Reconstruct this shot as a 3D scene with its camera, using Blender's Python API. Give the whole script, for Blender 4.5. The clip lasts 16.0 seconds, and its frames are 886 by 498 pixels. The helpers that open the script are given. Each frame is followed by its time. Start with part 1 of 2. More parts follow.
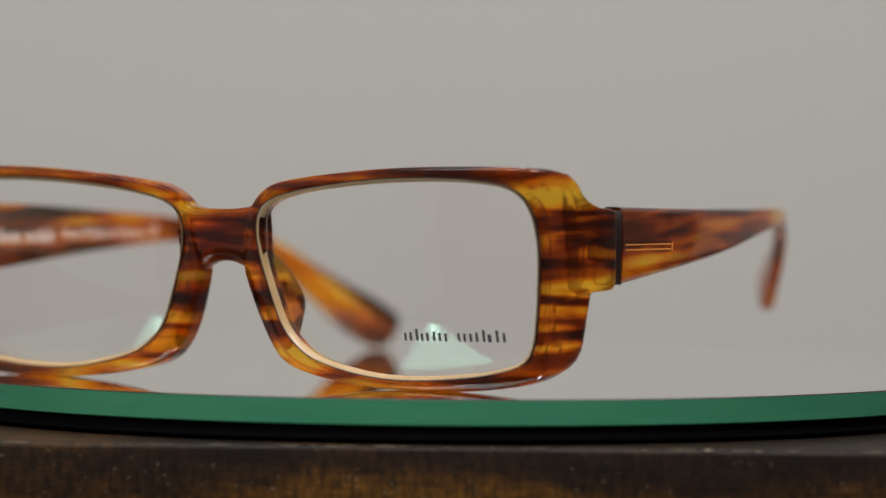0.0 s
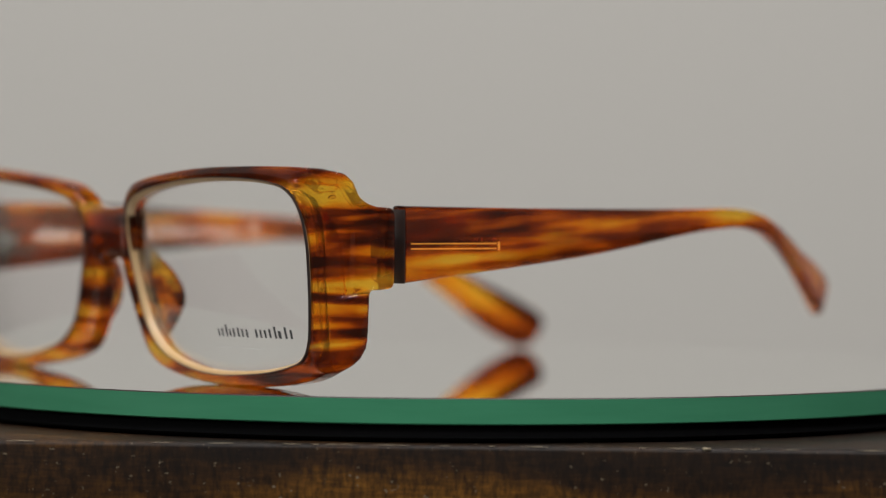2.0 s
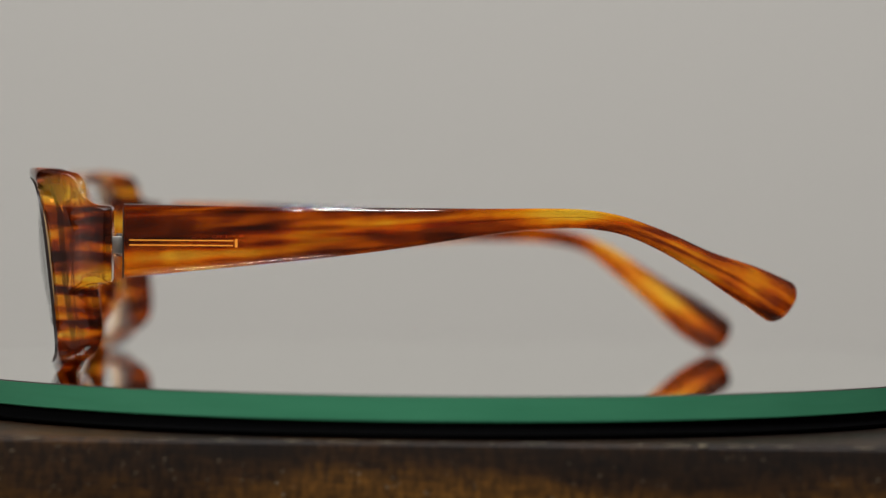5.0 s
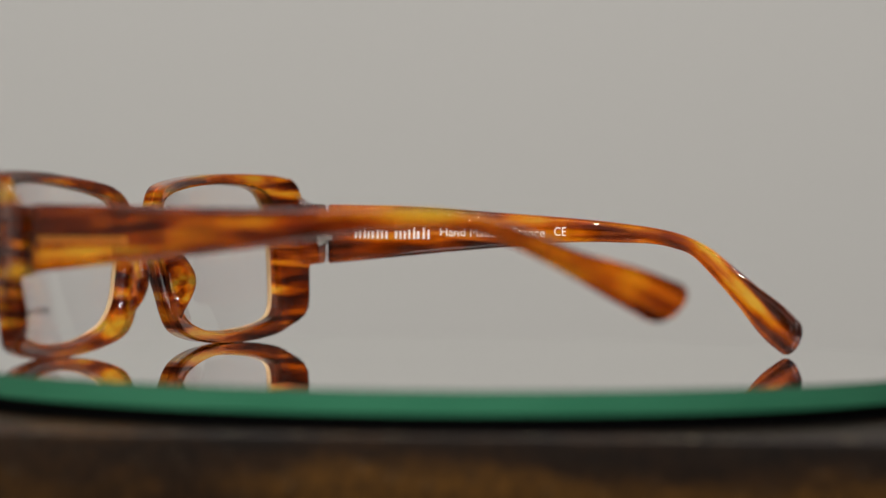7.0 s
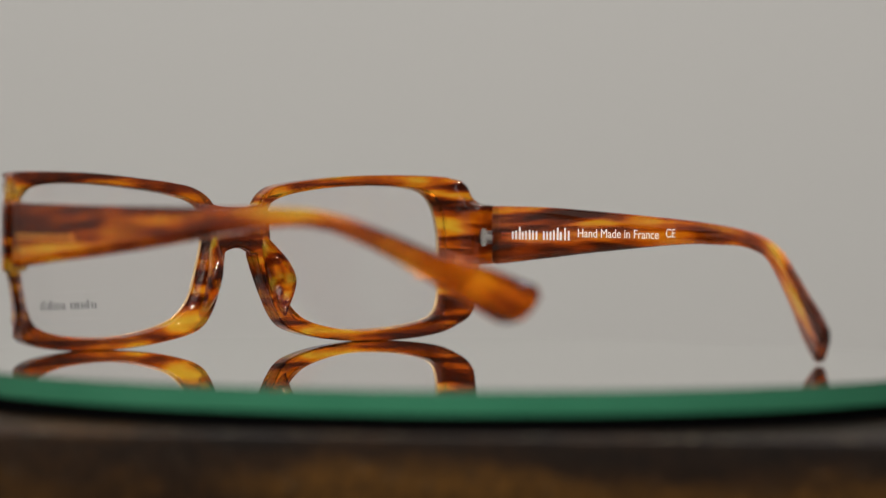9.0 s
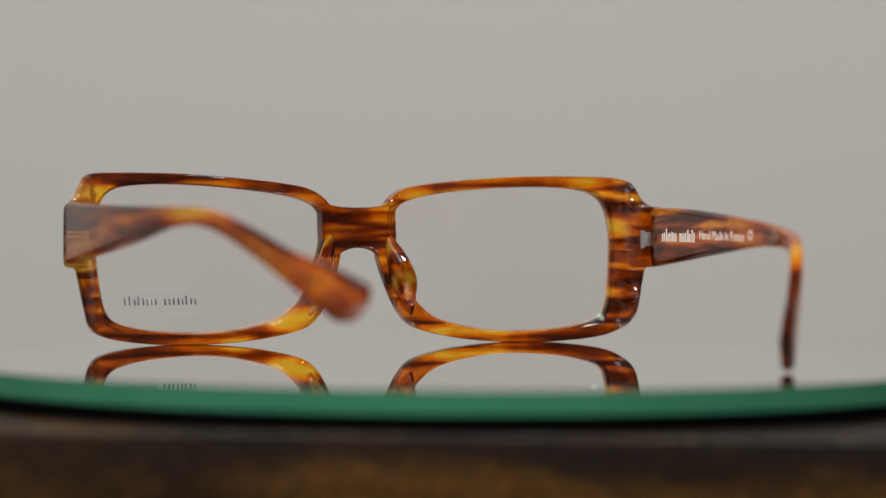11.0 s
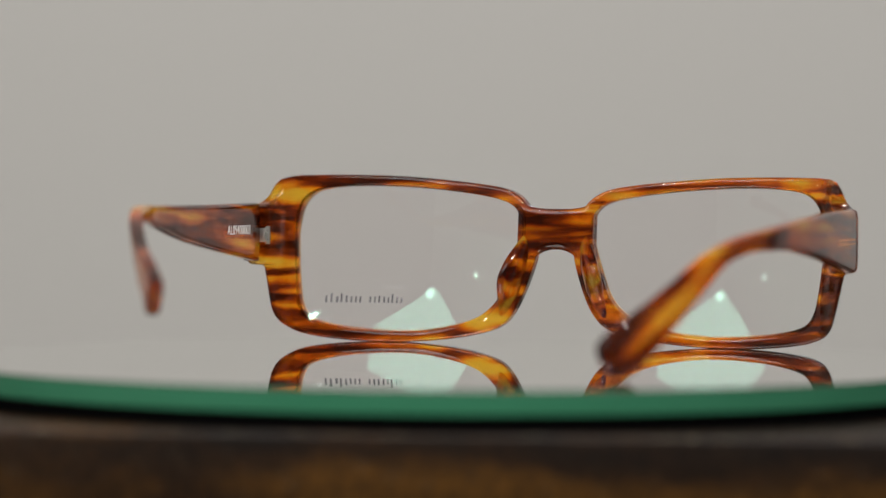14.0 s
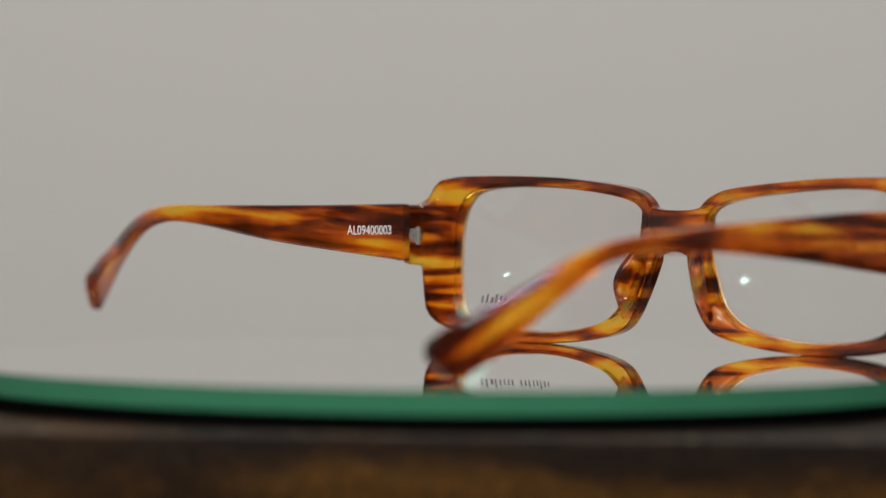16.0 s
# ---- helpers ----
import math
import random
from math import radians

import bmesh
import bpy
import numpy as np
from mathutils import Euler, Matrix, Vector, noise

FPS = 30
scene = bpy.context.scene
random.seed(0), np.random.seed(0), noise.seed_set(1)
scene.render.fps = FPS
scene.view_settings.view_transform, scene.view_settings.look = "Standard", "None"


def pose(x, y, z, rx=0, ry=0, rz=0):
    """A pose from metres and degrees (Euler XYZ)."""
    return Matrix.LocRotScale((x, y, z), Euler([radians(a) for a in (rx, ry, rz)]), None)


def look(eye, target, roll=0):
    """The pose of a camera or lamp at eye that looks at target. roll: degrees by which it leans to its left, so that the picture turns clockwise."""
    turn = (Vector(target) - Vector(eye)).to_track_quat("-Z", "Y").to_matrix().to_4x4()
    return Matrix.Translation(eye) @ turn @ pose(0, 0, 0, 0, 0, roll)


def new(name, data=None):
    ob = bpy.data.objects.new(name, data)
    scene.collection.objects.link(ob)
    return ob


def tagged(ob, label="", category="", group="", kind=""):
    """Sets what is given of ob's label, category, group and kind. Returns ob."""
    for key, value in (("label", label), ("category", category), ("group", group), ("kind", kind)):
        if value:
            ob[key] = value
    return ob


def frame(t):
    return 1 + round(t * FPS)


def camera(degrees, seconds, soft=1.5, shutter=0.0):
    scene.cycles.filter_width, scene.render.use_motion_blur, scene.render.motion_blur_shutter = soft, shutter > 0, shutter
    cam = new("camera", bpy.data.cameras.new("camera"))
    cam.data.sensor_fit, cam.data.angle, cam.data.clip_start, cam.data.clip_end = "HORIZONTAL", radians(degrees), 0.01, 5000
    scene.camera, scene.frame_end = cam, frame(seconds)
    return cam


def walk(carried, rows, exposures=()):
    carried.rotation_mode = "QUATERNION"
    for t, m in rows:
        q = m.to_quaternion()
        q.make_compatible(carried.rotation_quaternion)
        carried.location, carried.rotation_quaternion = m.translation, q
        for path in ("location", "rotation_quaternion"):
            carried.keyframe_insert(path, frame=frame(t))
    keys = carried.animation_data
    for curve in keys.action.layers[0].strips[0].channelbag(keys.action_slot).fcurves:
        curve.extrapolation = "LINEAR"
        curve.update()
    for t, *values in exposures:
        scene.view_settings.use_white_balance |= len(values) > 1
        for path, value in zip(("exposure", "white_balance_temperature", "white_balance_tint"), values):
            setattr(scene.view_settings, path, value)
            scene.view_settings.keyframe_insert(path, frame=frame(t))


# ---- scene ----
MM = 0.001

# ---- camera: on its stand before the turntable; drawn back a little as it refocuses ----
cam = camera(15.306, 16.0, 1.25)


def aim(eye, way, roll):
    return look(eye, [e + w for e, w in zip(eye, way)], roll)


def drawn_back(k):
    """The stand between its nearest place (k = 0) and its farthest (k = 1)."""
    return aim((0.001492 - 0.001492 * k, -0.659351 - 0.037577 * k, 0.034797 + 0.001396 * k),
               (-0.004176 + 0.002711 * k, 0.999843, -0.017214 - 0.001199 * k), 0.4206 + 0.0093 * k)


walk(cam, [(t, drawn_back(k)) for t, k in ((0.0, 0.0), (1.0, 0.0), (2.0, 0.12), (3.0, 0.18), (3.6, 0.24), (4.2, 0.34), (6.3, 0.38),
                                           (6.5, 0.66), (6.8, 0.92), (7.5, 0.94), (16.0, 0.94))],
     exposures=[(0.0, 0.12), (1.5, 0.17), (4.0, 0.20), (16.0, 0.19)])
cam.data.dof.use_dof = True
cam.data.dof.aperture_fstop = 9.5
FOCUS = new("focus_mark")
cam.data.dof.focus_object = FOCUS

# ---- light ----
world = bpy.data.worlds.new("room_world")
scene.world = world
world.use_nodes = True
world.node_tree.nodes["Background"].inputs[0].default_value = (0.9, 0.92, 1.0, 1)
world.node_tree.nodes["Background"].inputs[1].default_value = 0.05


def area_lamp(name, eye, target, size, watts, colour, shape="DISK"):
    data = bpy.data.lights.new(name, "AREA")
    data.shape, data.size, data.energy, data.color = shape, size, watts, colour
    ob = new(name, data)
    ob.matrix_world = look(eye, target)
    return ob


WARM = (0.962, 0.937, 0.928)
area_lamp("ceiling_panel", (0.15, -1.0, 1.60), (0.1, 0.0, 0.0), 0.26, 25.5, WARM, "SQUARE")
area_lamp("ceiling_spot", (-0.55, -0.55, 1.62), (-0.1, 0.2, 0.0), 0.07, 6.0, WARM)
area_lamp("ceiling_spot", (0.75, -0.35, 1.62), (0.1, 0.2, 0.0), 0.07, 6.0, WARM)
area_lamp("ceiling_spot", (0.0, 0.35, 1.62), (0.0, 0.3, 0.0), 0.07, 5.2, WARM)
# photographic softbox hung cornerwise, its bulb, and two small lamps, all mirrored in the lenses
box_lamp = area_lamp("softbox", (-0.62, -0.74, 0.87), (0.0, 0.0, 0.0), 0.60, 3.4, (0.93, 1.0, 0.97), "SQUARE")
box_lamp.matrix_world = look((-0.62, -0.74, 0.87), (0.0, 0.0, 0.0), 45)
area_lamp("bulb", (-0.613, -0.745, 0.486), (0.0, 0.0, 0.0), 0.055, 0.07, (1, 1, 1))
area_lamp("small_lamp", (-1.165, -0.816, 0.476), (0.0, 0.0, 0.0), 0.032, 0.35, (1, 1, 0.97))
area_lamp("small_lamp", (0.06, -1.34, 0.87), (0.0, 0.0, 0.0), 0.036, 0.4, (1, 1, 0.97))


# ---- materials ----
def material(name):
    m = bpy.data.materials.new(name)
    m.use_nodes = True
    nt = m.node_tree
    return m, nt, nt.nodes["Principled BSDF"]


def coords(nt, scale, turn=(0, 0, 0), sheet=False):
    tc = nt.nodes.new("ShaderNodeAttribute" if sheet else "ShaderNodeTexCoord")
    if sheet:
        tc.attribute_name = "sheet"
    mp = nt.nodes.new("ShaderNodeMapping")
    mp.inputs["Scale"].default_value = scale
    mp.inputs["Rotation"].default_value = [radians(a) for a in turn]
    nt.links.new(tc.outputs["Vector" if sheet else "Object"], mp.inputs["Vector"])
    return mp.outputs["Vector"]


def ramp(nt, source, stops):
    r = nt.nodes.new("ShaderNodeValToRGB")
    els = r.color_ramp.elements
    while len(els) < len(stops):
        els.new(0.5)
    for e, (p, c) in zip(els, stops):
        e.position, e.color = p, (*c, 1)
    nt.links.new(source, r.inputs["Fac"])
    return r.outputs["Color"]


def noise_tex(nt, vec, scale, detail=3.0, rough=0.5, distortion=0.0):
    n = nt.nodes.new("ShaderNodeTexNoise")
    n.inputs["Scale"].default_value, n.inputs["Detail"].default_value = scale, detail
    n.inputs["Roughness"].default_value, n.inputs["Distortion"].default_value = rough, distortion
    nt.links.new(vec, n.inputs["Vector"])
    return n.outputs["Fac"]


def mixed(nt, a, b, fac, blend="MIX"):
    m = nt.nodes.new("ShaderNodeMix")
    m.data_type, m.blend_type = "RGBA", blend
    for s, val in ((m.inputs[0], fac), (m.inputs[6], a), (m.inputs[7], b)):
        if hasattr(val, "links"):
            nt.links.new(val, s)
        elif isinstance(val, (int, float)):
            s.default_value = val
        else:
            s.default_value = (*val, 1)
    return m.outputs[2]


def bump(nt, bsdf, height, strength, distance):
    b = nt.nodes.new("ShaderNodeBump")
    b.inputs["Strength"].default_value, b.inputs["Distance"].default_value = strength, distance
    nt.links.new(height, b.inputs["Height"])
    nt.links.new(b.outputs["Normal"], bsdf.inputs["Normal"])


AMBER = [(0.24, (0.045, 0.007, 0.002)), (0.40, (0.25, 0.030, 0.002)), (0.51, (0.68, 0.125, 0.003)),
         (0.62, (0.98, 0.33, 0.006)), (0.74, (1.0, 0.59, 0.04))]


def acetate(name, scale, turn, seed, clear, along, warp=0.25, contrast=1.15, sheet=False, detail=2.6):
    """Streaked amber acetate. along: how much lighter or darker the colour runs, from the tip to the hinge (x from -65
    to 65 mm), with some dimmed reflection and glow put into it. sheet: the streaks follow the bend of the piece."""
    m, nt, b = material(name)
    vec = coords(nt, scale, turn, sheet)
    off = nt.nodes.new("ShaderNodeVectorMath")
    off.operation = "ADD"
    off.inputs[1].default_value = (seed, seed * 1.7, seed * 0.6)
    nt.links.new(vec, off.inputs[0])
    streak = noise_tex(nt, off.outputs[0], 1.0, detail, 0.5, warp)
    blotch = noise_tex(nt, coords(nt, (110, 110, 130)), 1.0, 2.0, 0.5, 0.2)
    mixf = nt.nodes.new("ShaderNodeMath")
    mixf.operation = "MULTIPLY_ADD"
    nt.links.new(blotch, mixf.inputs[0])
    mixf.inputs[1].default_value, mixf.inputs[2].default_value = 0.30, -0.15
    total = nt.nodes.new("ShaderNodeMath")
    total.operation = "ADD"
    nt.links.new(streak, total.inputs[0])
    nt.links.new(mixf.outputs[0], total.inputs[1])
    strong = nt.nodes.new("ShaderNodeMath")
    strong.operation = "MULTIPLY_ADD"
    nt.links.new(total.outputs[0], strong.inputs[0])
    strong.inputs[1].default_value, strong.inputs[2].default_value = contrast, 0.5 - 0.5 * contrast
    fac = strong.outputs[0]
    if along:
        sep = nt.nodes.new("ShaderNodeSeparateXYZ")
        nt.links.new(coords(nt, (1 / 0.130, 1, 1)), sep.inputs[0])
        half = nt.nodes.new("ShaderNodeMath")
        half.operation = "ADD"
        half.inputs[1].default_value = 0.5
        nt.links.new(sep.outputs[0], half.inputs[0])
        shade = ramp(nt, half.outputs[0], [(p, (0.5 + v,) * 3) for p, v in along])
        plus = nt.nodes.new("ShaderNodeMath")
        plus.operation = "ADD"
        nt.links.new(fac, plus.inputs[0])
        nt.links.new(shade, plus.inputs[1])
        minus = nt.nodes.new("ShaderNodeMath")
        minus.operation = "SUBTRACT"
        minus.inputs[1].default_value = 0.5
        nt.links.new(plus.outputs[0], minus.inputs[0])
        fac = minus.outputs[0]
    nt.links.new(ramp(nt, fac, AMBER), b.inputs["Base Color"])
    b.inputs["Roughness"].default_value = 0.03
    b.inputs["IOR"].default_value = 1.49
    b.inputs["Transmission Weight"].default_value = clear
    fine = noise_tex(nt, coords(nt, (900, 900, 900)), 1.0, 2)
    bump(nt, b, fine, 0.04, 0.00004)
    return m


ACETATE_FRONT = acetate("amber_acetate_front", (40, 30, 310), (0, 0, 0), 3.1, 0.84, [(0.0, -0.03), (1.0, -0.03)], 0.45, 1.9, False, 2.5)
ACETATE_PAD = acetate("amber_acetate_pad", (250, 250, 280), (0, 0, 0), 5.3, 0.8, [(0.0, 0.07), (1.0, 0.07)], 0.25, 1.9)
# hinge end darkened for dim reflection, bend lightened for glow, both in the colour
ACETATE_LEFT = acetate("amber_acetate_left", (24, 60, 310), (0, -4, 0), 7.7, 0.72,
                       [(0.0, -0.24), (0.05, -0.17), (0.12, -0.10), (0.22, -0.02), (0.32, 0.13), (0.42, 0.0), (0.65, -0.08), (1.0, -0.12)], 0.4, 1.55, True, 2.3)
ACETATE_RIGHT = acetate("amber_acetate_right", (24, 60, 310), (0, 5, 0), 12.3, 0.72,
                        [(0.0, -0.27), (0.06, -0.15), (0.13, -0.06), (0.22, -0.01), (0.36, 0.02), (0.65, -0.08), (1.0, -0.16)], 0.4, 1.55, True, 2.3)


def plain(name, colour, rough, metal=0.0, vary=0.1, grain=400):
    m, nt, b = material(name)
    n = noise_tex(nt, coords(nt, (grain, grain, grain)), 1.0, 4)
    dark = tuple(c * (1 - vary) for c in colour)
    nt.links.new(mixed(nt, dark, colour, n), b.inputs["Base Color"])
    b.inputs["Roughness"].default_value, b.inputs["Metallic"].default_value = rough, metal
    return m


STEEL = plain("brushed_steel", (0.52, 0.50, 0.46), 0.4, 0.9, 0.2, 900)
BRASS = plain("brass_core", (0.95, 0.36, 0.04), 0.3, 0.0, 0.3, 600)
DARK_FACE = plain("dark_cut_face", (0.03, 0.02, 0.018), 0.35, 0.0, 0.3)
WHITE_PRINT = plain("white_print", (0.78, 0.76, 0.72), 0.5, 0.0, 0.1)
PRIMER = plain("print_primer", (0.60, 0.14, 0.005), 0.5, 0.0, 0.2)
GREY_PRINT = plain("grey_print", (0.05, 0.05, 0.052), 0.8, 0.0, 0.2)
LIT_SEAT = plain("lit_seat_cream", (0.38, 0.25, 0.12), 0.4, 0.0, 0.15)
LABEL = plain("label_film_edge", (0.46, 0.46, 0.45), 0.4, 0.0, 0.05)
BLACK = plain("black_rubber", (0.004, 0.004, 0.0045), 0.9, 0.0, 0.3)
BLACK.node_tree.nodes["Principled BSDF"].inputs["Specular IOR Level"].default_value = 0.05


def lens_material():
    m, nt, b = material("coated_lens")
    b.inputs["Base Color"].default_value = (0.985, 0.99, 0.985, 1)
    b.inputs["Transmission Weight"].default_value = 1.0
    b.inputs["Roughness"].default_value = 0.0
    b.inputs["IOR"].default_value = 1.46
    b.inputs["Specular Tint"].default_value = (0.5, 1.0, 0.78, 1)
    return m


LENS = lens_material()


def plate_materials():
    top, nt, b = material("mirror_glass")
    n = noise_tex(nt, coords(nt, (30, 30, 30)), 1.0, 4)
    nt.links.new(mixed(nt, (0.84, 0.855, 0.835), (0.88, 0.895, 0.875), n), b.inputs["Base Color"])
    b.inputs["Metallic"].default_value = 1.0
    b.inputs["Roughness"].default_value = 0.012
    edge, nt, b = material("green_glass_edge")
    n = noise_tex(nt, coords(nt, (60, 60, 500)), 1.0, 3)
    nt.links.new(mixed(nt, (0.036, 0.185, 0.098), (0.055, 0.235, 0.128), n), b.inputs["Base Color"])
    b.inputs["Roughness"].default_value = 0.25
    b.inputs["IOR"].default_value = 1.3
    return top, edge


PLATE_TOP, PLATE_EDGE = plate_materials()


def wood_material():
    m, nt, b = material("worn_dark_wood")
    big = noise_tex(nt, coords(nt, (14, 14, 60)), 1.0, 5, 0.6, 0.4)
    small = noise_tex(nt, coords(nt, (850, 850, 300)), 1.0, 6, 0.7)
    fibre = noise_tex(nt, coords(nt, (180, 180, 1500)), 1.0, 3, 0.6, 0.6)
    speck = noise_tex(nt, coords(nt, (800, 800, 1000)), 1.0, 2, 0.5)
    # the stain is rubbed off towards the lower part of the board
    sep = nt.nodes.new("ShaderNodeSeparateXYZ")
    nt.links.new(coords(nt, (1, 1, 1)), sep.inputs[0])
    rubbed = nt.nodes.new("ShaderNodeMapRange")
    for key, value in (("From Min", -0.0105), ("From Max", -0.0175), ("To Min", -0.05), ("To Max", 0.16)):
        rubbed.inputs[key].default_value = value
    nt.links.new(sep.outputs[2], rubbed.inputs["Value"])
    worn = nt.nodes.new("ShaderNodeMath")
    nt.links.new(big, worn.inputs[0])
    nt.links.new(rubbed.outputs[0], worn.inputs[1])
    base = ramp(nt, worn.outputs[0], [(0.34, (0.013, 0.006, 0.0025)), (0.51, (0.038, 0.0155, 0.0035)), (0.66, (0.15, 0.062, 0.008))])
    mott = ramp(nt, small, [(0.38, (0.16, 0.16, 0.16)), (0.60, (1.0, 1.0, 1.0))])
    col = mixed(nt, base, mott, 0.85, "MULTIPLY")
    lines = ramp(nt, fibre, [(0.40, (0.4, 0.4, 0.4)), (0.62, (1.0, 1.0, 1.0))])
    col = mixed(nt, col, lines, 0.7, "MULTIPLY")
    chips = ramp(nt, speck, [(0.69, (0, 0, 0)), (0.76, (1, 1, 1))])
    nt.links.new(mixed(nt, col, (0.13, 0.10, 0.065), chips), b.inputs["Base Color"])
    b.inputs["Roughness"].default_value = 0.55
    b.inputs["Specular IOR Level"].default_value = 0.2
    bump(nt, b, small, 0.35, 0.0003)
    return m


WOOD = wood_material()
BARE = plain("bare_wood", (0.34, 0.28, 0.19), 0.8, 0.0, 0.4, 900)


def paint(name, colour, vary=0.04):
    m, nt, b = material(name)
    big = noise_tex(nt, coords(nt, (1.3, 1.3, 1.3)), 1.0, 4)
    fine = noise_tex(nt, coords(nt, (160, 160, 160)), 1.0, 4)
    nt.links.new(mixed(nt, tuple(c * (1 - vary) for c in colour), colour, big), b.inputs["Base Color"])
    b.inputs["Roughness"].default_value = 0.8
    bump(nt, b, fine, 0.15, 0.0005)
    return m


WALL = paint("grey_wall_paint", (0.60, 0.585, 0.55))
# dark tone for unseen surfaces, chosen to keep mirrored sheen low
UNSEEN_ROOM = paint("unseen_room_paint", (0.20, 0.195, 0.185))
FLOOR = paint("floor_screed", (0.22, 0.21, 0.20), 0.2)


# ---- mesh helpers ----
def to_mesh(name, bm, mats, smooth=True, angle=None):
    me = bpy.data.meshes.new(name)
    bmesh.ops.recalc_face_normals(bm, faces=bm.faces)
    bm.to_mesh(me)
    bm.free()
    for m in mats if isinstance(mats, (list, tuple)) else [mats]:
        me.materials.append(m)
    for p in me.polygons:
        p.use_smooth = smooth
    if angle:
        me.set_sharp_from_angle(angle=radians(angle))
    return me


def part(name, bm, mats, parent, label="", smooth=True, angle=None):
    ob = new(name, to_mesh(name, bm, mats, smooth, angle))
    ob.parent = parent
    return tagged(ob, label)


def box(bm, lo, hi, bevel=0.0, seg=2):
    r = bmesh.ops.create_cube(bm, size=1.0)
    vs = r["verts"]
    size = [(h - l) for l, h in zip(lo, hi)]
    mid = [(h + l) / 2 for l, h in zip(lo, hi)]
    for ve in vs:
        ve.co = Vector([c * s + m for c, s, m in zip(ve.co, size, mid)])
    if bevel:
        es = list({e for ve in vs for e in ve.link_edges})
        bmesh.ops.bevel(bm, geom=es, offset=bevel, segments=seg, profile=0.5, affect="EDGES")
    return vs


def loft(bm, sections, closed=False, caps=True):
    """Joins rings of points, all of one count, into a tube."""
    rings = [[bm.verts.new(p) for p in s] for s in sections]
    n = len(rings[0])
    pairs = list(zip(rings, rings[1:] + rings[:1])) if closed else list(zip(rings, rings[1:]))
    for a, b in pairs:
        for i in range(n):
            j = (i + 1) % n
            bm.faces.new((a[i], a[j], b[j], b[i]))
    if caps and not closed:
        bm.faces.new(rings[0][::-1])
        bm.faces.new(rings[-1])


def spline(points, count, closed=False):
    """Catmull-Rom through points of any dimension."""
    p = np.array(points, float)
    n = len(p)
    out = []
    span = n if closed else n - 1
    for k in range(count):
        u = k * span / (count if closed else count - 1)
        i = min(int(u), span - 1)
        f = u - i
        idx = [(i + d) % n if closed else min(max(i + d, 0), n - 1) for d in (-1, 0, 1, 2)]
        a, b, c, d = p[idx]
        out.append(0.5 * (2 * b + (c - a) * f + (2 * a - 5 * b + 4 * c - d) * f * f + (3 * b - a - 3 * c + d) * f ** 3))
    return np.array(out)


def polar(contour, centre, angles):
    """Distance from centre to a closed contour in each direction."""
    q = contour - np.array(centre)
    a = np.unwrap(np.arctan2(q[:, 1], q[:, 0]))
    r = np.hypot(q[:, 0], q[:, 1])
    if a[-1] < a[0]:
        a, r = a[::-1], r[::-1]
    a0 = a[0]
    a, r = np.append(a, a0 + 2 * np.pi), np.append(r, r[0])
    return np.interp((angles - a0) % (2 * np.pi) + a0, a, r)


# ---- eyeglass shape, in millimetres: x ahead of the wearer, y to the wearer's left, z up ----
OPENING = [(8.5, 27.5), (9.2, 31), (11.8, 33.2), (18, 34.8), (27, 36), (37, 36.8), (47, 37), (55, 36.5), (59.5, 35.2),
           (62, 32), (63, 26.5), (62.8, 20.5), (62.2, 14), (61.3, 8.8), (59.2, 5.8), (54, 4.2), (47, 3.3), (37, 2.9),
           (28.5, 3.7), (20, 5.8), (15.6, 8.6), (13, 12), (11, 17.3), (9.2, 23)]
OUTLINE = [(5.2, 26), (6.8, 32.5), (10.9, 36), (17, 37.4), (27, 38.5), (37, 39.3), (47, 39.6), (57, 39.6), (64.5, 39.2),
           (67, 37.5), (68.6, 34), (69.5, 28), (69.2, 20), (68, 14), (66.8, 8.5), (65.2, 4.8), (61.5, 2.4), (55, 1.1),
           (46, 0.35), (36, 0.25), (26, 1.2), (17.5, 2.7), (12.5, 4.5), (9.6, 7.5), (7.3, 12), (5.2, 18), (4.4, 22)]
OPENING = [(y, z - 0.35) for y, z in OPENING]
OUTLINE = [(y, max(0.03, z - 0.38)) for y, z in OUTLINE]
CENTRE = (36.0, 20.0)
RINGS = 128
ANGLES = np.linspace(0, 2 * np.pi, RINGS, endpoint=False)


def face_x(y, z):
    """The back of the front frame: bowed, leaning, and swelling round each lens."""
    y = abs(y)
    sweep = min(1.0, max(0.0, (y - 63.4) / 3.2))
    swell = 2.8 * max(-0.2, 1 - ((y - 36) / 28) ** 2) if y > 8 else 0.0
    return 73.2 - 1.9 * (y / 65) ** 2 + 0.13 * (z - 25) + swell - 3.7 * sweep


R_IN = polar(spline(OPENING, 400, True), CENTRE, ANGLES)
R_OUT = polar(spline(OUTLINE, 400, True), CENTRE, ANGLES)


def at(x, y, z):
    return Vector((x * MM, y * MM, z * MM))


def rim(bm, side):
    """One rim: a rounded section carried round the lens."""
    profile = [(0.0, 0.6), (0.06, 0.2), (0.2, 0.0), (0.5, -0.1), (0.88, 0.0), (0.97, 0.3), (1.0, 0.8), (1.0, 3.2), (0.97, 3.75),
               (0.86, 4.0), (0.5, 4.15), (0.22, 4.0), (0.06, 3.7), (0.0, 3.3)]
    sections = []
    for a, r0, r1 in zip(ANGLES, R_IN, R_OUT):
        ring = []
        for s, d in profile:
            r = r0 + (r1 - r0) * s
            y, z = CENTRE[0] + r * math.cos(a), CENTRE[1] + r * math.sin(a)
            if d > 0.5:
                d = d * (1.15 - 0.85 * min(1.0, max(0.0, (y - 63.4) / 5.8)))
            ring.append(at(face_x(y, z) + d, side * y, z))
        sections.append(ring)
    loft(bm, sections, closed=True)


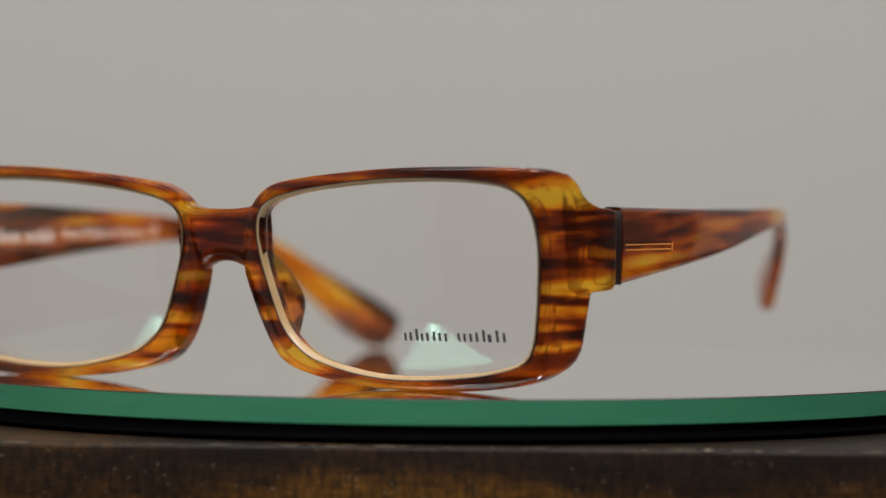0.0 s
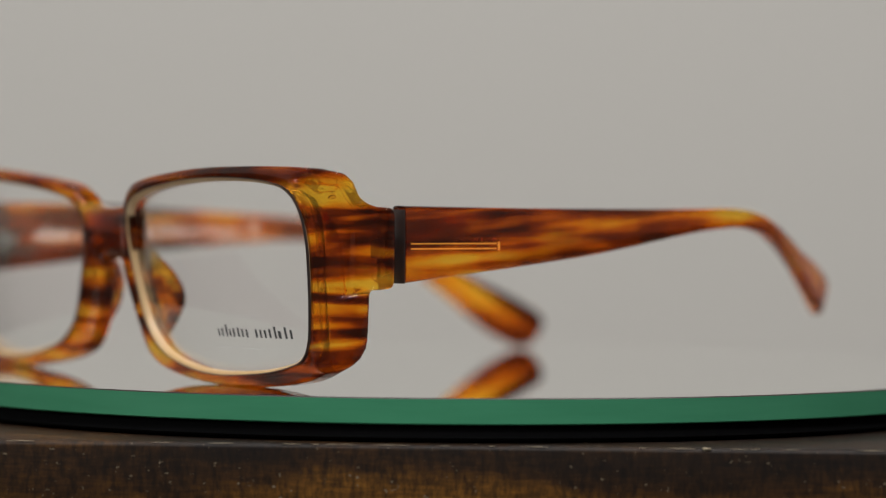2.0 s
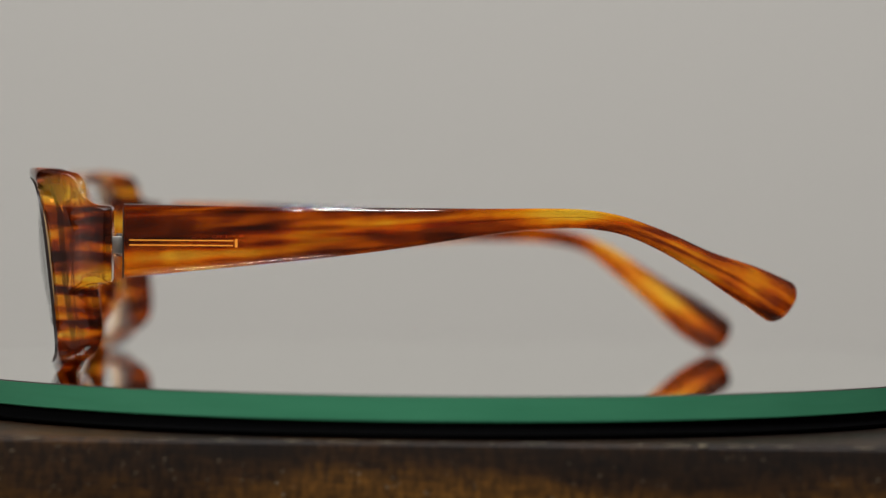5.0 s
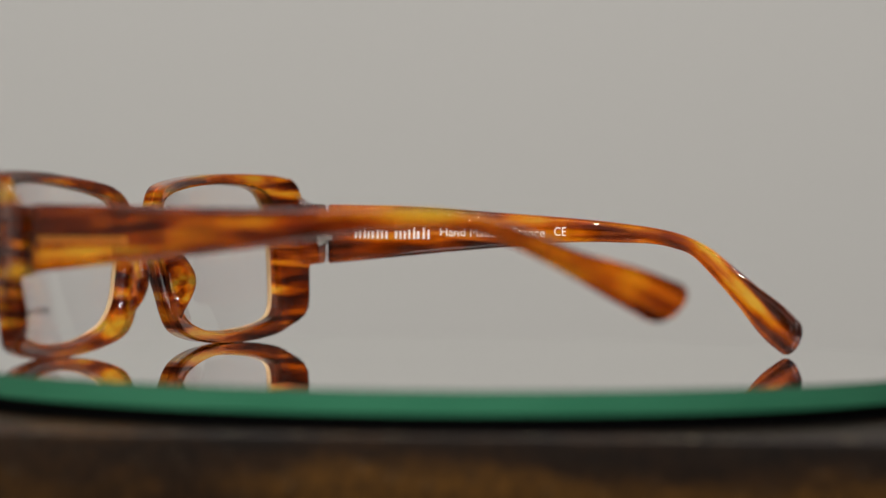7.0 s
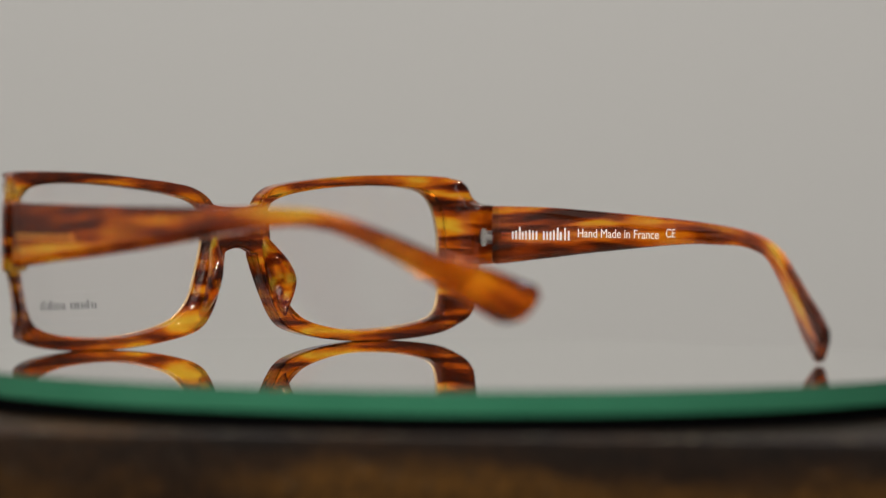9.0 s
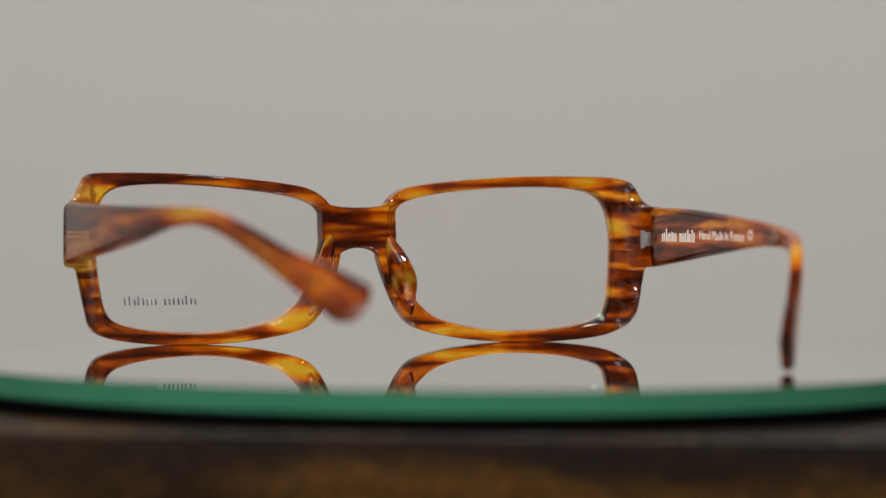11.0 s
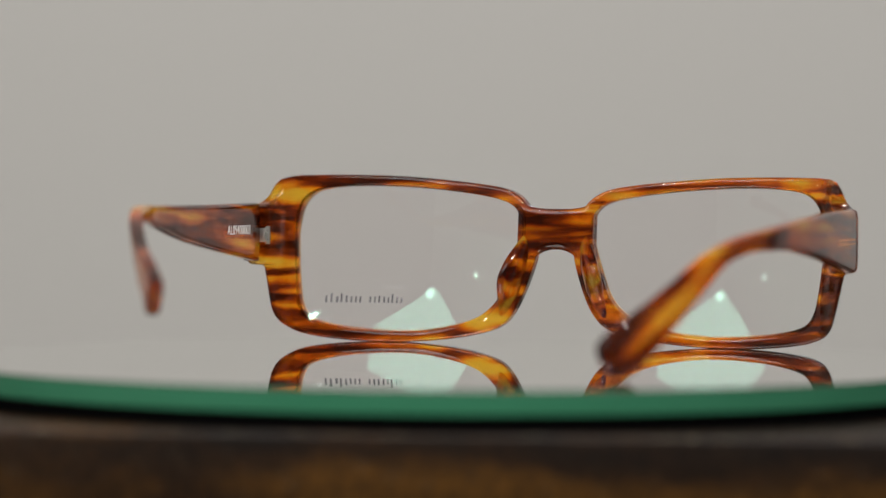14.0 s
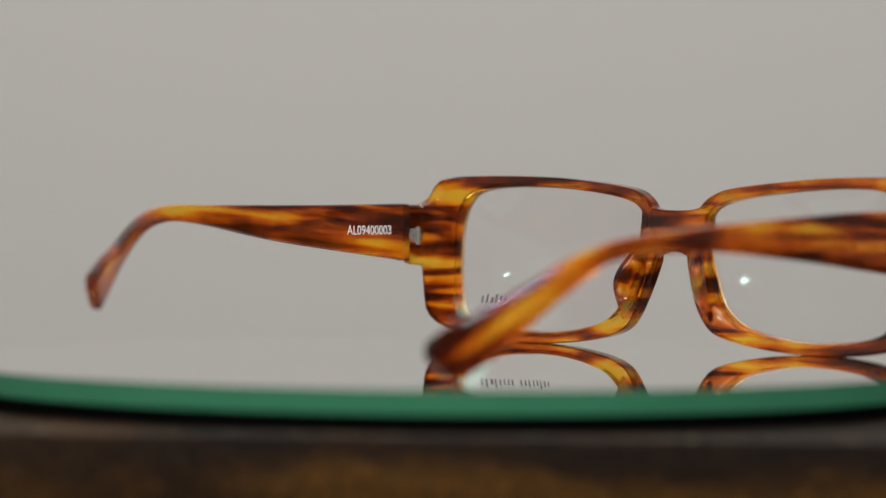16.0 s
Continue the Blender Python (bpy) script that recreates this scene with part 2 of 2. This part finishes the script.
def bridge(bm):
    sections = []
    for y in np.linspace(-9, 9, 25):
        k = abs(y) / 9
        top, low = 31.6 + 1.6 * k ** 3, 22.1 - 6.5 * k ** 2.2
        mid, half = (top + low) / 2, (top - low) / 2
        ring = []
        for j in range(32):
            a = 2 * math.pi * j / 32
            c, s = math.cos(a), math.sin(a)
            z = mid + half * math.copysign(abs(s) ** (0.28 if s > 0 else 0.6), s)
            x = face_x(y, z) + 2.1 + 2.3 * math.copysign(abs(c) ** (0.28 if s > 0 else 0.6), c)
            ring.append(at(x, y, z))
        sections.append(ring)
    loft(bm, sections)


def endpiece(bm, side):
    """The block that carries the hinge, behind the outer edge of the rim."""
    sections = []
    for x, y0, y1, z0, z1 in ((71.4, 64.6, 65.8, 15.8, 37.2), (70.6, 64.7, 66.4, 16.2, 36.8), (69.8, 64.8, 67.4, 16.6, 36.1),
                              (69.0, 64.9, 68.6, 17.0, 35.0), (68.2, 65.0, 69.6, 17.3, 33.8), (67.3, 65.0, 70.6, 17.6, 32.9),
                              (66.2, 65.2, 71.4, 17.7, 32.4), (64.9, 65.6, 72.0, 17.8, 32.3),
                              (63.6, 66.2, 72.3, 18.0, 32.2), (63.2, 66.6, 72.1, 18.3, 31.9)):
        cy, cz, hy, hz = (y0 + y1) / 2, (z0 + z1) / 2, (y1 - y0) / 2, (z1 - z0) / 2
        ring = []
        for j in range(20):
            a = 2 * math.pi * j / 20
            c, s = math.cos(a), math.sin(a)
            ring.append(at(x, side * (cy + hy * math.copysign(abs(c) ** 0.25, c)), cz + hz * math.copysign(abs(s) ** 0.25, s)))
        sections.append(ring)
    loft(bm, sections)


def nose_pad(bm, side):
    """A ridge that runs down the nose side of a rim and swells to the back."""
    sections = []
    for z in np.linspace(6.55, 25.4, 22):
        k = math.sin(math.pi * (z - 6.5) / 19.0)
        y = float(np.interp(z, [6, 12, 18, 26], [12.6, 9.8, 8.2, 7.2]))
        back = 0.1 + 4.8 * max(0.0, k) ** 1.3
        front = face_x(y, z) + 1.5
        mid, half = front - (back + 1.5) / 2, (back + 1.5) / 2
        ring = []
        for j in range(16):
            a = 2 * math.pi * j / 16
            x = mid + half * math.cos(a)
            lean = 0.5 * max(0.0, front - 1.5 - x)
            ring.append(at(x, side * (y + lean + (0.15 + 1.95 * max(0.0, k) ** 0.5) * math.sin(a)), z))
        sections.append(ring)
    loft(bm, sections)


def fused(name, bm, mat, parent, voxel, label):
    """Melts the pieces of a mesh into one smooth skin."""
    ob = new(name, to_mesh(name, bm, mat))
    md = ob.modifiers.new("melt", "REMESH")
    md.mode, md.voxel_size, md.use_smooth_shade = "VOXEL", voxel, True
    sm = ob.modifiers.new("polish", "SMOOTH")
    sm.factor, sm.iterations = 0.5, 4
    dg = bpy.context.evaluated_depsgraph_get()
    me = bpy.data.meshes.new_from_object(ob.evaluated_get(dg))
    ob.modifiers.clear()
    ob.data = me
    for p in me.polygons:
        p.use_smooth = True
    if not me.materials:
        me.materials.append(mat)
    ob.parent = parent
    return tagged(ob, label)


def lens_x(y, z):
    return 79.0 - 0.055 * (y - 36) + 0.13 * (z - 25) - ((y - 36) ** 2 + (z - 20) ** 2) / 145.0


def lens(parent, side):
    bm = bmesh.new()
    layers = []
    for d in (0.0, 1.3):
        rows = [[bm.verts.new(at(lens_x(*CENTRE) + d, side * CENTRE[0], CENTRE[1]))]]
        for f in np.linspace(0.1, 1.0, 10):
            row = []
            for a, r in zip(ANGLES, R_IN):
                y, z = CENTRE[0] + (r + 0.5) * f * math.cos(a), CENTRE[1] + (r + 0.5) * f * math.sin(a)
                row.append(bm.verts.new(at(lens_x(y, z) + d, side * y, z)))
            rows.append(row)
        for j in range(RINGS):
            bm.faces.new((rows[0][0], rows[1][j], rows[1][(j + 1) % RINGS]))
            for p, q in zip(rows[1:], rows[2:]):
                bm.faces.new((p[j], q[j], q[(j + 1) % RINGS], p[(j + 1) % RINGS]))
        layers.append(rows[-1])
    for j in range(RINGS):
        k = (j + 1) % RINGS
        bm.faces.new((layers[0][j], layers[0][k], layers[1][k], layers[1][j]))
    ob = part("lens", bm, LENS, parent, "clear demo lens with a greenish coating", True, 40)
    ob.visible_shadow = False
    bm = bmesh.new()
    # the pale lens seat just inside the rim; light on its wall is coloured in
    sections = []
    for a, r in zip(ANGLES, R_IN):
        y, z = CENTRE[0] + r * math.cos(a), CENTRE[1] + r * math.sin(a)
        sections.append([at(face_x(y, z) + d, side * (CENTRE[0] + (r + dr) * math.cos(a)), CENTRE[1] + (r + dr) * math.sin(a))
                         for dr, d in ((-0.08, 3.2), (-0.08, 3.85), (0.18, 4.38), (0.58, 4.68), (0.58, 4.1), (0.30, 3.3))])
    loft(bm, sections, closed=True)
    part("lit_seat_band", bm, LIT_SEAT, ob, "pale lens seat, with light on the rim's inner wall coloured in", True, 40)
    return ob


def rim_groove(parent, side):
    """The dark line of the groove that holds the lens."""
    bm = bmesh.new()
    sections = []
    for a, r in zip(ANGLES, R_IN):
        y, z = CENTRE[0] + r * math.cos(a), CENTRE[1] + r * math.sin(a)
        ring = [at(face_x(y, z) + d, side * (CENTRE[0] + (r + dr) * math.cos(a)), CENTRE[1] + (r + dr) * math.sin(a))
                for dr, d in ((0.59, 4.2), (0.59, 4.68), (0.80, 4.76), (0.80, 4.2))]
        sections.append(ring)
    loft(bm, sections, closed=True)
    part("lens_groove", bm, DARK_FACE, parent, "dark line of the lens groove", True, 40)


def label_film(parent):
    """The clear label that carries the mark: only its cut edges show."""
    for z in (6.9, 12.7):
        bm = bmesh.new()
        sections = []
        for y in np.linspace(37.0, 51.0, 12):
            sections.append([at(lens_x(y, z) + d, y, z + dz) for d, dz in ((1.28, -0.025), (1.35, -0.025), (1.35, 0.025), (1.28, 0.025))])
        loft(bm, sections)
        part("label_edge", bm, LABEL, parent, "", False)


# upright bars that stand for the maker's mark: start, width and height, as shares of its length
MARK = [(0.000, 0.020, 0.62), (0.048, 0.022, 0.70), (0.105, 0.022, 1.00), (0.150, 0.020, 0.62), (0.198, 0.022, 0.70),
        (0.255, 0.022, 0.78), (0.305, 0.022, 0.70), (0.358, 0.022, 0.68), (0.470, 0.022, 0.70), (0.520, 0.020, 0.68),
        (0.570, 0.022, 0.68), (0.622, 0.022, 0.78), (0.680, 0.022, 1.00), (0.722, 0.030, 0.66), (0.790, 0.022, 1.00), (0.845, 0.022, 0.78)]


def mark_on_lens(parent):
    for s, w, h in MARK:
        bm = bmesh.new()
        y0, y1 = 38.1 + s * 18.0 / 0.867, 38.1 + (s + w) * 18.0 / 0.867
        z0, z1 = 8.9, 8.9 + 2.1 * h
        q = []
        for y, z in ((y0, z0), (y1, z0), (y1, z1), (y0, z1)):
            q.append(bm.verts.new(at(lens_x(y, z) + 1.34, y, z)))
        bm.faces.new(q)
        r = bmesh.ops.extrude_face_region(bm, geom=list(bm.faces))
        for g in r["geom"]:
            if isinstance(g, bmesh.types.BMVert):
                g.co.x += 0.03 * MM
        part("print_bar", bm, GREY_PRINT, parent, "", False)


# side profiles of the temples: top (x, z), bottom (x, z)
LEFT_SIDE = [((61.1, 32.5), (60.9, 18.9)), ((36, 32.2), (36, 21.5)), ((15.3, 32.1), (15.2, 23.9)), ((-6.2, 32.1), (-6.3, 27.2)),
             ((-17.4, 32.2), (-15.5, 28.2)), ((-24, 32.0), (-22, 28.5)), ((-30, 31.1), (-27, 28.1)), ((-36, 29.3), (-31.8, 27.1)),
             ((-42.2, 26.9), (-37.6, 24.7)), ((-49, 24.0), (-44.2, 21.1)), ((-58.0, 21.2), (-51.9, 16.1)), ((-65.0, 18.3), (-59.8, 11.0))]
RIGHT_SIDE = [((61.1, 32.1), (60.9, 18.1)), ((43.3, 31.9), (43.2, 19.9)), ((25.9, 31.1), (28.7, 21.4)), ((0, 29.6), (0, 23.8)),
              ((-14.6, 28.4), (-14, 24.0)), ((-24.5, 27.2), (-22.5, 23.8)), ((-31, 25.7), (-28.5, 22.8)), ((-37.2, 23.2), (-32.9, 21.2)),
              ((-43.8, 19.2), (-38.8, 16.5)), ((-50.3, 15.2), (-45.4, 10.6)), ((-57.2, 11.4), (-51.9, 4.3)), ((-61.8, 8.1), (-57.3, 0.8))]
PLAN = [(-72, 40.0), (-60, 47.2), (-45, 55.8), (-31, 62.2), (-15, 66.3), (0, 68.1), (20, 69.4), (40, 70.0), (62, 70.2)]


def plan_y(x):
    c = PLAN_CURVE
    return float(np.interp(x, c[:, 0], c[:, 1]))


PLAN_CURVE = spline(PLAN, 80)


def half_thick(x):
    return float(np.interp(x, (-64, -50, -30, 5, 30, 62), (1.75, 1.55, 1.5, 1.9, 2.15, 2.15)))


def temple(parent, side, profile, mat, label):
    rows = spline([(*t, *b) for t, b in profile], 70)
    sections, sheet = [], []
    mids = np.array([((a + c) / 2, (b + d) / 2) for a, b, c, d in rows])
    run = np.concatenate([[0.0], np.cumsum(np.hypot(*np.diff(mids, axis=0).T))])

    def section(tx, tz, bx, bz, grow, length):
        ring = []
        tall = math.hypot(tx - bx, tz - bz) / 2
        mx, mz, hx, hz = (tx + bx) / 2, (tz + bz) / 2, (tx - bx) / 2, (tz - bz) / 2
        for j in range(20):
            a = 2 * math.pi * j / 20
            c, s = math.cos(a), math.sin(a)
            u = grow * math.copysign(abs(s) ** float(np.interp(mx, (-60, -35), (0.5, 0.25))), s)
            x, z = mx + hx * u, mz + hz * u
            sheet.append(((61 - length) * MM, side * 1.5 * c * MM, (25 + tall * u) * MM))
            bent_in = 0.8 * min(1.0, max(0.0, (-10 - x) / 40)) if side < 0 else 0.0
            ring.append(at(x, side * (plan_y(x) - bent_in + half_thick(x) * grow * math.copysign(abs(c) ** 0.45, c)), z))
        return ring

    for i, (tx, tz, bx, bz) in enumerate(rows):
        sections.append(section(tx, tz, bx, bz, 1.0, run[i]))
    tx, tz, bx, bz = rows[-1]
    d = rows[-1] - rows[-2]
    d = np.array([d[0] + d[2], d[1] + d[3]]) / np.hypot(d[0] + d[2], d[1] + d[3])
    for f, g in [(3.1 * math.sin(a), max(0.06, math.cos(a) ** 0.9)) for a in np.linspace(0.2, 1.55, 9)]:
        sections.append(section(tx + d[0] * f, tz + d[1] * f, bx + d[0] * f, bz + d[1] * f, g, run[-1] + f))
    bm = bmesh.new()
    loft(bm, sections)
    ob = part("temple", bm, mat, parent, label, True, 50)
    ob.data.attributes.new("sheet", "FLOAT_VECTOR", "POINT").data.foreach_set("vector", np.array(sheet).ravel())
    return ob


def block(name, parent, lo, hi, side, mat, bevel=0.2, label=""):
    bm = bmesh.new()
    y0, y1 = sorted((side * lo[1], side * hi[1]))
    box(bm, (lo[0] * MM, y0 * MM, lo[2] * MM), (hi[0] * MM, y1 * MM, hi[2] * MM), bevel * MM, 2)
    return part(name, bm, mat, parent, label, True, 30)


def hinge(parent, side, z):
    h = block("hinge", parent, (61.2, 66.5, z - 1.6), (64.3, 68.6, z + 1.6), side, STEEL, 0.25, "small steel spring hinge")
    block("knuckle", h, (59.4, 66.3, z - 0.7), (62.4, 67.0, z + 0.7), side, STEEL, 0.2)
    for dz in (-0.95, 0.95):
        block("slot", h, (61.6, 66.42, z + dz - 0.12), (63.9, 66.55, z + dz + 0.12), side, DARK_FACE, 0.03)
    bm = bmesh.new()
    r = bmesh.ops.create_cone(bm, cap_ends=True, segments=16, radius1=0.55 * MM, radius2=0.55 * MM, depth=4.2 * MM)
    bmesh.ops.translate(bm, verts=r["verts"], vec=at(62.3, side * 66.6, z))
    part("screw", bm, STEEL, h, "", True, 40)


def core_wire(parent, side, z):
    """The metal core: its two bright edges and its blunt end."""
    core = None
    for z0, z1, x0, x1 in ((-0.05, 0.2, 41.0, 60.0), (0.85, 1.1, 41.0, 60.0), (-0.25, 1.3, 40.2, 40.7)):
        bm = bmesh.new()
        sections = []
        for x in np.linspace(x0, x1, 9):
            y = plan_y(x) + half_thick(x)
            sections.append([at(x, side * (y + dy), z + dz) for dy, dz in ((-0.3, z0), (0.015, z0), (0.015, z1), (-0.3, z1))])
        loft(bm, sections)
        part("core_wire", bm, BRASS, parent, "brass core showing through", False)


def lettering(name, text, parent, side, x0, z0, width, height, label):
    """Printing that follows a temple's inner face, from x0 towards the reader's right."""
    cu = bpy.data.curves.new(name, "FONT")
    cu.body, cu.size, cu.extrude = text, 1.0, 0.01
    tmp = new(name, cu)
    dg = bpy.context.evaluated_depsgraph_get()
    me = bpy.data.meshes.new_from_object(tmp.evaluated_get(dg))
    bpy.data.objects.remove(tmp)
    xs, ys = [v.co.x for v in me.vertices], [v.co.y for v in me.vertices]
    wide, high, left, base = max(xs) - min(xs), max(ys) - min(ys), min(xs), min(ys)
    under = [all(me.vertices[k].co.z <= 0 for k in p.vertices) for p in me.polygons]
    for v in me.vertices:
        x = x0 + side * (v.co.x - left) / wide * width
        lift = 0.05 if v.co.z > 0 else 0.0
        v.co = at(x, side * (plan_y(x) - half_thick(x) - lift), z0 + (v.co.y - base) / high * height)
    me.materials.clear()
    me.materials.append(WHITE_PRINT)
    me.materials.append(PRIMER)
    for p, low in zip(me.polygons, under):
        p.material_index = int(low)
    ob = new(name, me)
    ob.parent = parent
    return tagged(ob, label)


def build_eyeglasses():
    glasses = new("eyeglasses")
    tagged(glasses, "amber tortoiseshell acetate eyeglasses, temples open, on a glass disc", "eyeglasses")
    bm = bmesh.new()
    bridge(bm)
    for side in (1, -1):
        rim(bm, side)
        endpiece(bm, side)
    front = fused("front_frame", bm, ACETATE_FRONT, glasses, 0.00032, "thick polished tortoiseshell front")
    for side in (1, -1):
        bm = bmesh.new()
        nose_pad(bm, side)
        part("nose_pad", bm, ACETATE_PAD, glasses, "moulded nose pad in mottled honey acetate")
        rim_groove(front, side)
    left_lens = lens(glasses, 1)
    lens(glasses, -1)
    mark_on_lens(left_lens)
    label_film(left_lens)
    left = temple(glasses, 1, LEFT_SIDE, ACETATE_LEFT, "broad streaked temple, tapering to a bent tip")
    right = temple(glasses, -1, RIGHT_SIDE, ACETATE_RIGHT, "broad streaked temple with white printing inside")
    for side, ob, z in ((1, left, 24.9), (-1, right, 24.5)):
        block("end_face", ob, (60.95, 68.3, z - 6.0), (61.25, 72.1, z + 6.9), side, DARK_FACE, 0.1, "dark cut end of the temple")
        core_wire(ob, side, z)
        hinge(glasses, side, z)
    # printing on the inner faces
    lettering("serial_print", "AL09400003", left, 1, 38.6, 25.2, 15.6, 2.15, "white printed model number")
    lettering("origin_print", "Hand Made in France", right, -1, 31.9, 25.0, 26.6, 2.0, "white printed words")
    lettering("approval_print", "CE", right, -1, 2.9, 25.4, 3.0, 2.0, "white printed mark")
    for s, w, h in MARK:
        x1, x0 = 54.0 - s * 19.3 / 0.867, 54.0 - (s + w) * 19.3 / 0.867
        bm = bmesh.new()
        y = -(plan_y(x0) - half_thick(x0))
        box(bm, (x0 * MM, (y - 0.02) * MM, 24.2 * MM), (x1 * MM, (y + 0.09) * MM, (24.2 + 2.9 * h) * MM))
        for f in bm.faces:
            f.material_index = int(f.calc_center_median().y < (y + 0.03) * MM)
        part("print_bar", bm, [WHITE_PRINT, PRIMER], right, "", False)
    return glasses


# ---- turntable and support ----
PLATE_R = 0.10556


def disc(bm, r, z0, z1, bevel, seg=192, mat_side=0, mat_top=0, mat_rim=None):
    rings = []
    for rr, z in ((r - bevel, z0), (r, z0 + bevel), (r, z1 - bevel), (r - bevel, z1)):
        rings.append([bm.verts.new((rr * math.cos(2 * math.pi * k / seg), rr * math.sin(2 * math.pi * k / seg), z)) for k in range(seg)])
    for a, b in zip(rings, rings[1:]):
        for i in range(seg):
            f = bm.faces.new((a[i], a[(i + 1) % seg], b[(i + 1) % seg], b[i]))
            f.material_index = mat_rim if mat_rim and b is rings[-1] else mat_side
    bm.faces.new(rings[0][::-1]).material_index = mat_side
    bm.faces.new(rings[-1]).material_index = mat_top


def build_turntable():
    table = new("turntable")
    tagged(table, "round mirror-glass turntable with a green edge and black underside", "turntable")
    bm = bmesh.new()
    disc(bm, PLATE_R, -0.0046, 0.0, 0.00022, 256, 0, 1, 2)
    part("glass_plate", bm, [PLATE_EDGE, PLATE_TOP, DARK_FACE], table, "polished mirror-glass disc with a green edge", True, 30)
    bm = bmesh.new()
    disc(bm, PLATE_R - 0.0008, -0.0073, -0.00465, 0.0004, 192)
    part("underside_ring", bm, BLACK, table, "matt black backing disc", True, 30)
    return table


def build_plinth():
    plinth = new("display_plinth")
    tagged(plinth, "worn dark brown wooden plinth under the turntable", "plinth")
    bm = bmesh.new()
    box(bm, (-0.30, -0.1069, -0.030), (0.30, 0.15, -0.0078), 0.0010, 3)
    board = part("top_board", bm, WOOD, plinth, "thick scuffed dark top board", True, 30)
    rng = random.Random(5)
    for k in range(26):
        # bare slivers along the front edge, and one larger pale chip
        x, half, tall = (rng.uniform(-0.085, 0.085), rng.uniform(0.0006, 0.0035), rng.uniform(0.00004, 0.0001)) if k else (0.0497, 0.0011, 0.00035)
        bm = bmesh.new()
        ring = bmesh.ops.create_icosphere(bm, subdivisions=1, radius=1.0)["verts"]
        for ve in ring:
            ve.co = Vector((x + half * ve.co.x * rng.uniform(0.5, 1.2), -0.10675 + tall * ve.co.y, -0.00798 + tall * ve.co.z * rng.uniform(0.6, 1.2)))
        part("chip", bm, BARE, board, "" if k else "pale chip in the worn edge")
    bm = bmesh.new()
    box(bm, (-0.29, -0.098, -0.95), (0.29, 0.14, -0.0301), 0.002, 2)
    part("body", bm, WOOD, plinth, "", True, 30)
    plinth.matrix_world = pose(0, 0, 0, 0, 0, -3.2)
    return plinth


def slab(name, lo, hi, mat, label, category):
    bm = bmesh.new()
    box(bm, lo, hi)
    ob = new(name, to_mesh(name, bm, mat, False))
    return tagged(ob, label, category, kind="structure")


def build_room():
    slab("floor", (-1.8, -2.4, -1.05), (1.8, 1.5, -0.95), FLOOR, "plain grey floor of the room", "floor")
    slab("wall_north", (-1.8, 1.3, -0.95), (1.8, 1.5, 1.7), WALL, "plain light grey painted wall", "wall")
    # unseen walls and ceiling are added: dark ones dim reflections, pale west brightens them
    slab("wall_south", (-1.8, -2.4, -0.95), (1.8, -2.2, 1.7), UNSEEN_ROOM, "unseen wall added behind the camera, dark to dim reflections", "wall")
    slab("wall_west", (-1.8, -2.2, -0.95), (-1.6, 1.3, 1.7), WALL, "unseen side wall, its tone set for reflections", "wall")
    slab("wall_east", (1.6, -2.2, -0.95), (1.8, 1.3, 1.7), UNSEEN_ROOM, "unseen side wall, its tone set for reflections", "wall")
    slab("ceiling", (-1.8, -2.4, 1.7), (1.8, 1.5, 1.8), UNSEEN_ROOM, "unseen ceiling added over the room, dark to dim reflections", "ceiling")


build_room()
build_plinth()
TABLE = build_turntable()
GLASSES = build_eyeglasses()

# ---- the turning of the table, with the eyeglasses on it ----
START, RATE, OFFSET = 241.197, -11.977, -0.00410


def motions():
    times = [0.5 * k for k in range(33)]
    table_rows, glasses_rows = [], []
    for t in times:
        turn = pose(0, 0, 0, 0, 0, START + RATE * t)
        table_rows.append((t, turn))
        glasses_rows.append((t, turn @ pose(0, OFFSET, 0)))
    walk(TABLE, table_rows)
    walk(GLASSES, glasses_rows)
    # the focus is drawn from the near edge of the table to its far half
    walk(FOCUS, [(t, pose(0, y, 0.02)) for t, y in ((0.0, -0.076), (0.8, -0.092), (3.5, -0.092), (4.2, -0.068), (6.25, -0.058), (6.4, -0.012),
                                                    (6.5, -0.004), (6.7, 0.042), (7.5, 0.056), (9.0, 0.066), (16.0, 0.062))])


motions()
